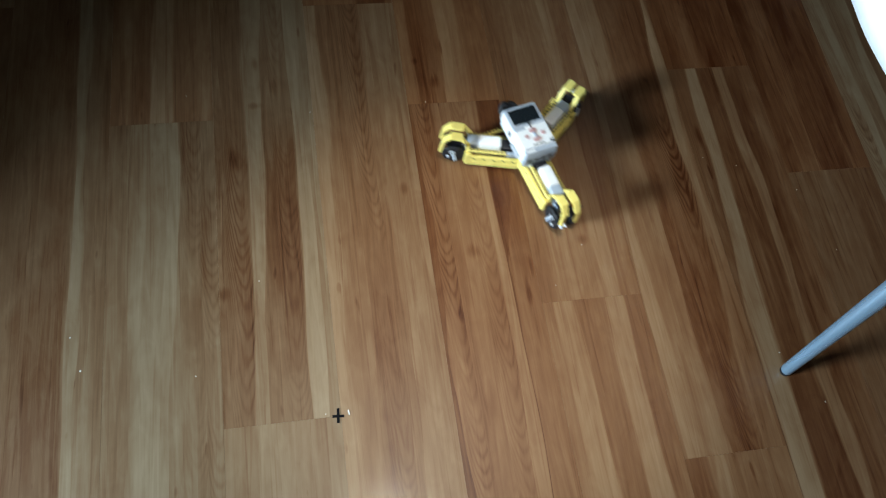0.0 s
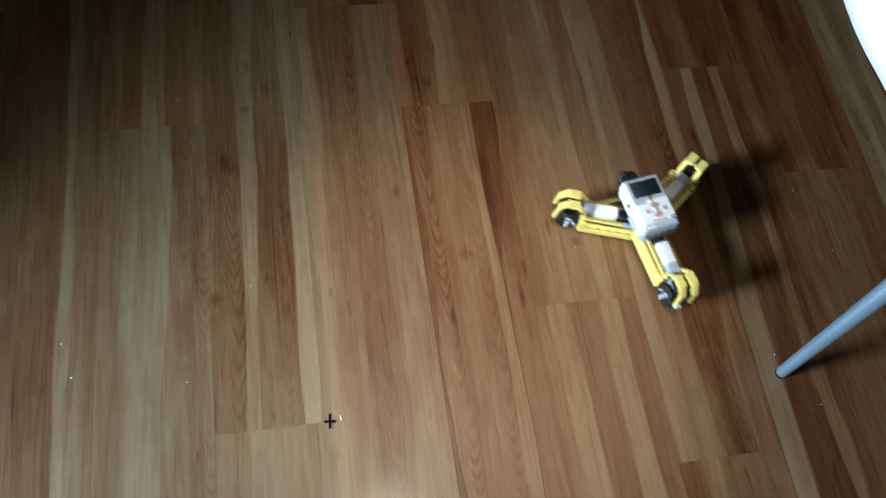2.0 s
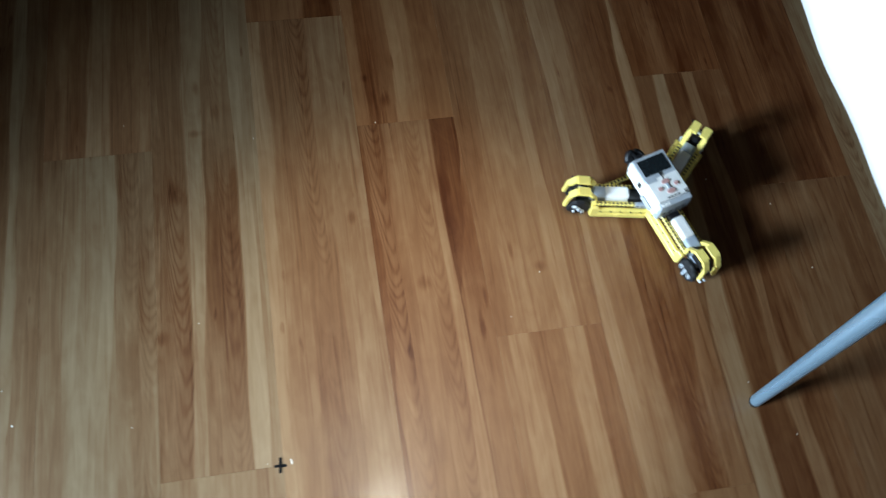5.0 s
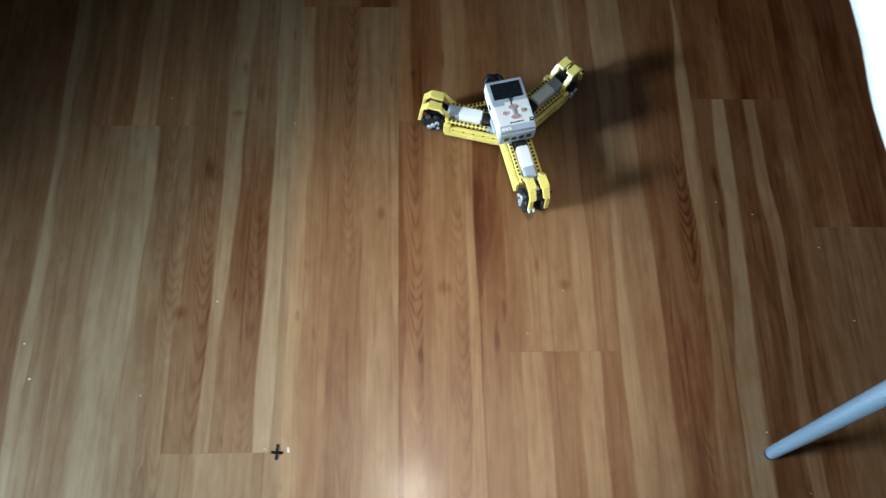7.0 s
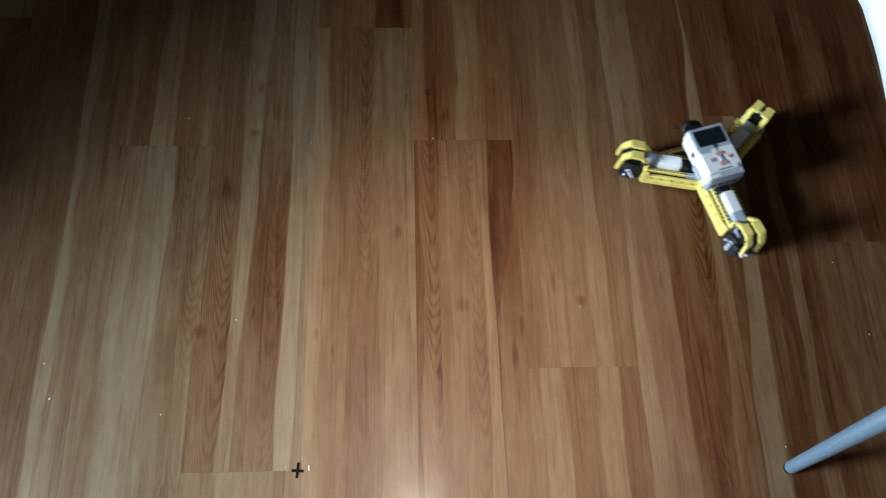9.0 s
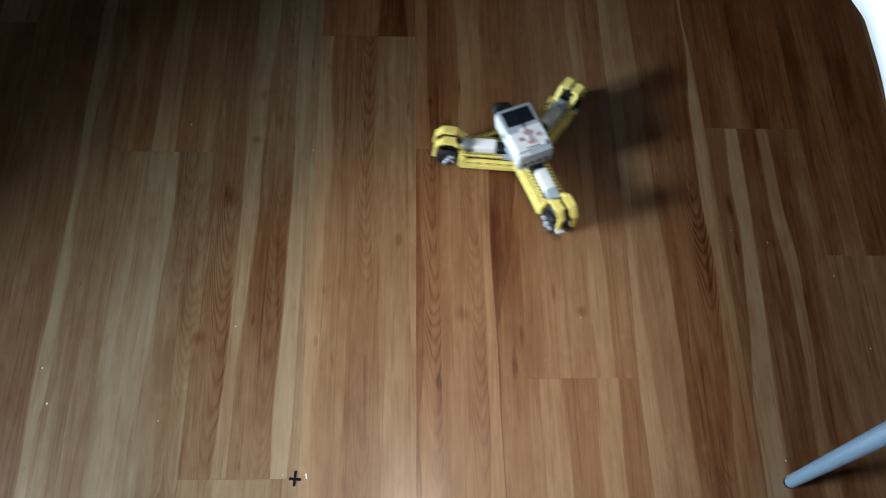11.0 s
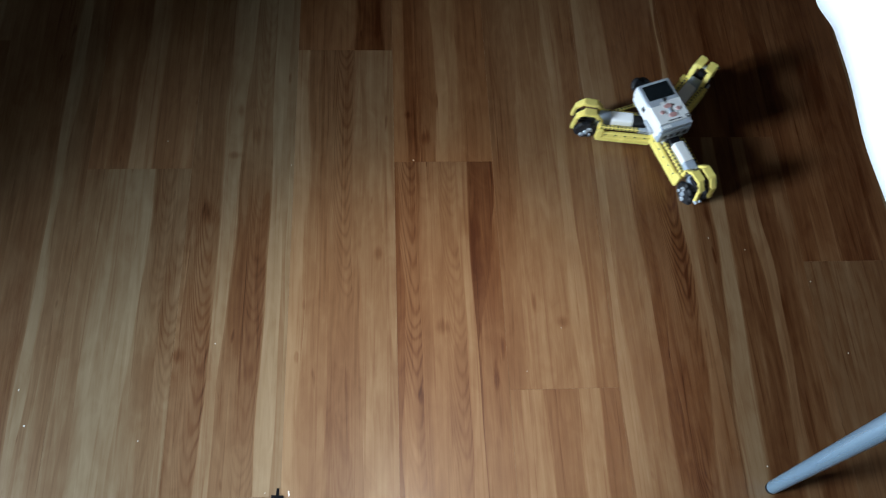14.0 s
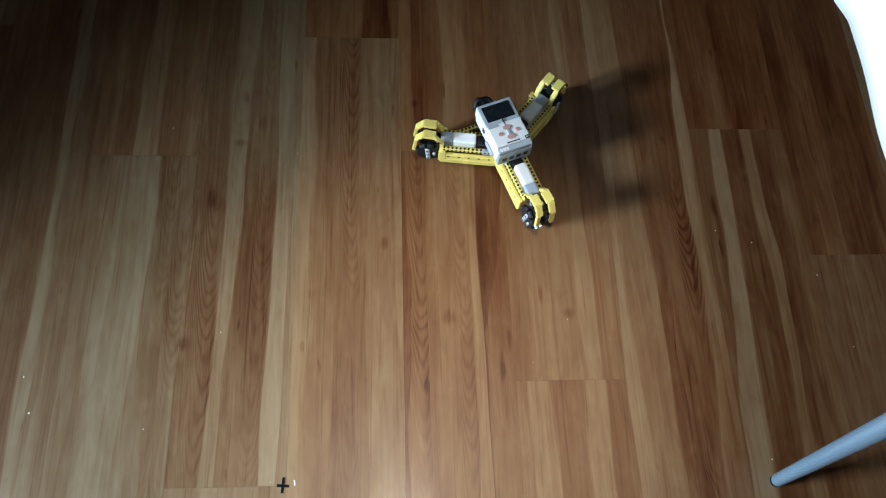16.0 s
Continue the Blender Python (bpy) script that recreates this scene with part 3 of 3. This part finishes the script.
def strips_of(x, rng):
    """Printed strips across one board: left edge, tone, strength of the flame figure."""
    out, at = [], x
    while at < x + PLANK_W - 0.02:
        pale = rng.random() < 0.22
        out.append((at, rng.uniform(0.68, 0.82) if pale else rng.uniform(0.22, 0.58), 0.0 if pale else rng.choice((0, 0, 0, 0, 0.7))))
        at += rng.uniform(0.016, 0.028) if pale else rng.uniform(0.028, 0.07)
    return out


# board: y of its joint, strips before and after it (left edge, tone, figure, slant, change of tone along the board)
KNOWN = {
    # boards -4 and -3: pale strips, toned up at the near end for brighter light
    -4: (None, [(-0.595, 0.36, 0.1), (-0.530, 0.32, 0.1), (-0.458, 0.74), (-0.438, 0.54, 0, 0, -0.2), (-0.412, 0.42, 0, 0, -0.2)], None),
    -3: (0.632, [(-0.395, 0.44, 0, 0, -0.25), (-0.357, 0.66, 0, 0, -0.2), (-0.287, 0.73, 0, 0.03), (-0.267, 0.46, 0.4, 0.03, -0.3), (-0.222, 0.42, 0.5, 0, -0.3)], [(-0.395, 0.32), (-0.375, 0.50), (-0.350, 0.30), (-0.314, 0.66), (-0.270, 0.36), (-0.225, 0.5)]),
    -2: (0.0, [(-0.195, 0.60), (-0.137, 0.72), (-0.102, 0.60), (-0.05, 0.5), (-0.022, 0.72)], [(-0.195, 0.36, 0.3), (-0.183, 0.36, 1.0), (-0.134, 0.70, 0, 0.01), (-0.103, 0.20, 0.4, 0.03, -0.75), (-0.040, 0.76), (-0.012, 0.60), (-0.002, 0.70)]),
    -1: (0.922, [(0.005, 0.74), (0.033, 0.46), (0.075, 0.42, 0.6), (0.122, 0.46), (0.140, 0.62), (0.185, 0.60)], [(0.005, 0.38), (0.055, 0.45), (0.124, 0.06), (0.19, 0.40)]),
    0: (0.644, [(0.205, 0.22), (0.216, 0.46, 0.8), (0.249, 0.30), (0.256, 0.52), (0.294, 0.48, 0.5), (0.330, 0.62), (0.352, 0.13), (0.387, 0.42, 0, 0.18)], [(0.205, 0.56), (0.232, 0.18), (0.256, 0.42), (0.292, 0.68), (0.316, 0.60), (0.345, 0.40), (0.385, 0.42)]),
    1: (0.171, [(0.405, 0.56), (0.423, 0.72), (0.473, 0.40), (0.528, 0.76), (0.568, 0.38)], [(0.405, 0.42), (0.446, 0.60, 0, 0.04), (0.470, 0.56), (0.537, 0.70), (0.563, 0.46)]),
    2: (-0.151, [(0.605, 0.30), (0.648, 0.6), (0.69, 0.45), (0.75, 0.5)], [(0.605, 0.50), (0.611, 0.74), (0.632, 0.56), (0.685, 0.30, 0.15, -0.02), (0.715, 0.26, 1.0), (0.777, 0.60, 0, 0.02, 0.35), (0.801, 0.40)]),
    # boards 3 and 4: tones lowered to paint in the dimmer light at the right
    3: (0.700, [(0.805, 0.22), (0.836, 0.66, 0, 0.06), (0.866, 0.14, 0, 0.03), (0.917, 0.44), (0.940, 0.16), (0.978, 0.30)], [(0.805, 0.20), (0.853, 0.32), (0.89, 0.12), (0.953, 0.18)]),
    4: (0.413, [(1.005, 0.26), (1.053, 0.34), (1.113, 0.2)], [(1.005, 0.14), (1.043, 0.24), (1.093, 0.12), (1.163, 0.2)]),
}


def plank(parent, xa, ya, yb, strips, rng, rosy=0.4):
    """One board from ya to yb: strips with flowing borders, soft or crisp, a tone and a seed for each."""
    gap, eased, deep = 0.00004, 0.00012, 0.009
    x0, x1, y0, y1 = xa + gap, xa + PLANK_W - gap, ya + gap, yb - gap
    n = 40
    strips = [(*st, 0.0, 0.0, 0.0)[:5] if len(st) < 5 else st for st in strips]
    ys = [y0 + eased + (y1 - y0 - 2 * eased) * i / n for i in range(n + 1)]
    lines = [[x0 + eased] * (n + 1)]
    for k in range(1, len(strips)):
        p, q, amp = rng.uniform(0, 6), rng.uniform(6, 13), rng.uniform(0.0018, 0.0055)
        line = [strips[k][0] + strips[k][3] * (y - 0.45) + amp * math.sin(q * y + p) + 0.35 * amp * math.sin(2.7 * q * y + 2 * p) for y in ys]
        lines.append([min(max(v, u + 0.0012), x1 - eased - 0.0012 * (len(strips) - k)) for v, u in zip(line, lines[-1])])
    lines.append([x1 - eased] * (n + 1))
    soft = [0.0] + [0.05 if max(a[1], b[1]) > 0.66 or abs(a[1] - b[1]) > 0.24 else rng.uniform(0.15, 0.45) for a, b in zip(strips, strips[1:])] + [0.0]
    verts, faces, tones, seeds, mids, flames = [], [], [], [], [], []
    for k, (a, b, (_, tone, flame, _, fade)) in enumerate(zip(lines, lines[1:], strips)):
        base, seed = len(verts), rng.uniform(0, 1)
        left = (tone + strips[k - 1][1]) / 2 if k else tone
        right = (tone + strips[k + 1][1]) / 2 if k + 1 < len(strips) else tone
        for xl, xr, y in zip(a, b, ys):
            w = xr - xl
            verts += [(xl, y, 0.0), (xl + w * (soft[k] + 0.01), y, 0.0), (xr - w * (soft[k + 1] + 0.01), y, 0.0), (xr, y, 0.0)]
            core = tone - fade * abs(y - 0.40) if fade < -0.5 else tone + fade * (y - 0.45)
            core = min(0.9, max(0.1, core))
            figured = flame * min(1.0, max(0.0, (0.64 - y) / 0.15)) if flame > 0.9 else flame
            tones += [left, core, core, right]
            seeds += [seed] * 4
            mids += [(xl * 0.28 + xr * 0.72)] * 4
            flames += [max(figured, 0.04)] * 4
        for i in range(n):
            for c in range(3):
                f = base + 4 * i + c
                faces.append((f, f + 1, f + 5, f + 4))
    top = [(x0 + eased, ys[0], 0), (x1 - eased, ys[0], 0), (x1 - eased, ys[-1], 0), (x0 + eased, ys[-1], 0)]
    out = [(x0, y0, -0.0002), (x1, y0, -0.0002), (x1, y1, -0.0002), (x0, y1, -0.0002)]
    low = [(x, y, -deep) for x, y, _ in out]
    base = len(verts)
    verts += top + out + low
    tones += [0.42] * 4 + [0.36] * 8
    for extra in (seeds, mids, flames):
        extra += [0.0] * 12
    for k in range(4):
        j = (k + 1) % 4
        faces += [(base + 4 + k, base + 4 + j, base + j, base + k), (base + 8 + k, base + 8 + j, base + 4 + j, base + 4 + k)]
    me = bpy.data.meshes.new("plank")
    me.from_pydata(verts, [], faces)
    for name, values in (("tone", tones), ("seed", seeds), ("strip_mid", mids), ("strip_figure", flames), ("red_cast", [rosy] * len(verts))):
        at = me.attributes.new(name, "FLOAT", "POINT")
        at.data.foreach_set("value", values)
    me.materials.append(LAMINATE)
    ob = new("plank", me)
    ob.parent = parent


# red put into the middle boards for the lens's warm centre and greyer edges
RED_CAST = {-5: 0.0, -4: 0.0, -3: 0.0, -2: 0.10, -1: 0.42, 0: 0.66, 1: 0.62, 2: 0.56, 3: 0.35, 4: 0.2, 5: 0.0}


def planks():
    floor = bpy.data.objects["floor"]
    rng = random.Random(11)
    length = 1.28
    for k in range(-18, 13):
        xa = PLANK_X + k * PLANK_W
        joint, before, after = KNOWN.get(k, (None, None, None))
        if joint is None:
            joint = -0.22 if k in (-4, 5) else rng.uniform(-0.4, 0.9)
            before, after = (None, before) if before else (None, None)
        y = joint - 3 * length
        rows = []
        while y < Y1:
            rows.append((y, y + length))
            y += length
        for ya, yb in rows:
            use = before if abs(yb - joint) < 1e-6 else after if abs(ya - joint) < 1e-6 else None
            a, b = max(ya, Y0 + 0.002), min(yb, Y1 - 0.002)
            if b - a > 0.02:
                # pieces beyond a far joint redder still, to warm the dim floor there
                plank(floor, xa, a, b, use or strips_of(xa, rng), rng, min(0.9, RED_CAST.get(k, 0.1) + (0.3 if joint > 0.35 and ya > joint - 0.01 else 0.0)))


planks()

# ---- movement ----
CENTRE, TURN = (-0.0145, -0.0125), 20.5


def robot_pose(x, y, head):
    a = radians(head)
    return (x + math.cos(a) * CENTRE[0] - math.sin(a) * CENTRE[1], y + math.sin(a) * CENTRE[0] + math.cos(a) * CENTRE[1], head + TURN)


def motions():
    rows = [(t, *robot_pose(x, y, h)) for t, x, y, h in ROBOT_ROWS]
    walk(ROBOT, [(t, pose(x, y, 0, 0, 0, h)) for t, x, y, h in rows])
    # each wheel rolls by the way that the robot goes along its arm
    ts, xs, ys, hs = (np.array(c) for c in zip(*rows))
    steps = np.arange(0, 16.001, 0.1)
    px, py, ph = np.interp(steps, ts, xs), np.interp(steps, ts, ys), np.radians(np.interp(steps, ts, hs))
    for (wheel, m), deg in zip(WHEELS, ARMS):
        angle, keys = 0.0, []
        for i, t in enumerate(steps):
            if i:
                way = ph[i] + radians(deg)
                angle += ((px[i] - px[i - 1]) * math.cos(way) + (py[i] - py[i - 1]) * math.sin(way)) / WHEEL_R
            keys.append((float(t), m @ Matrix.Translation((WHEEL_AT, 0, WHEEL_R)) @ pose(0, 0, 0, 0, math.degrees(angle), 0)))
        walk(wheel, keys)


motions()
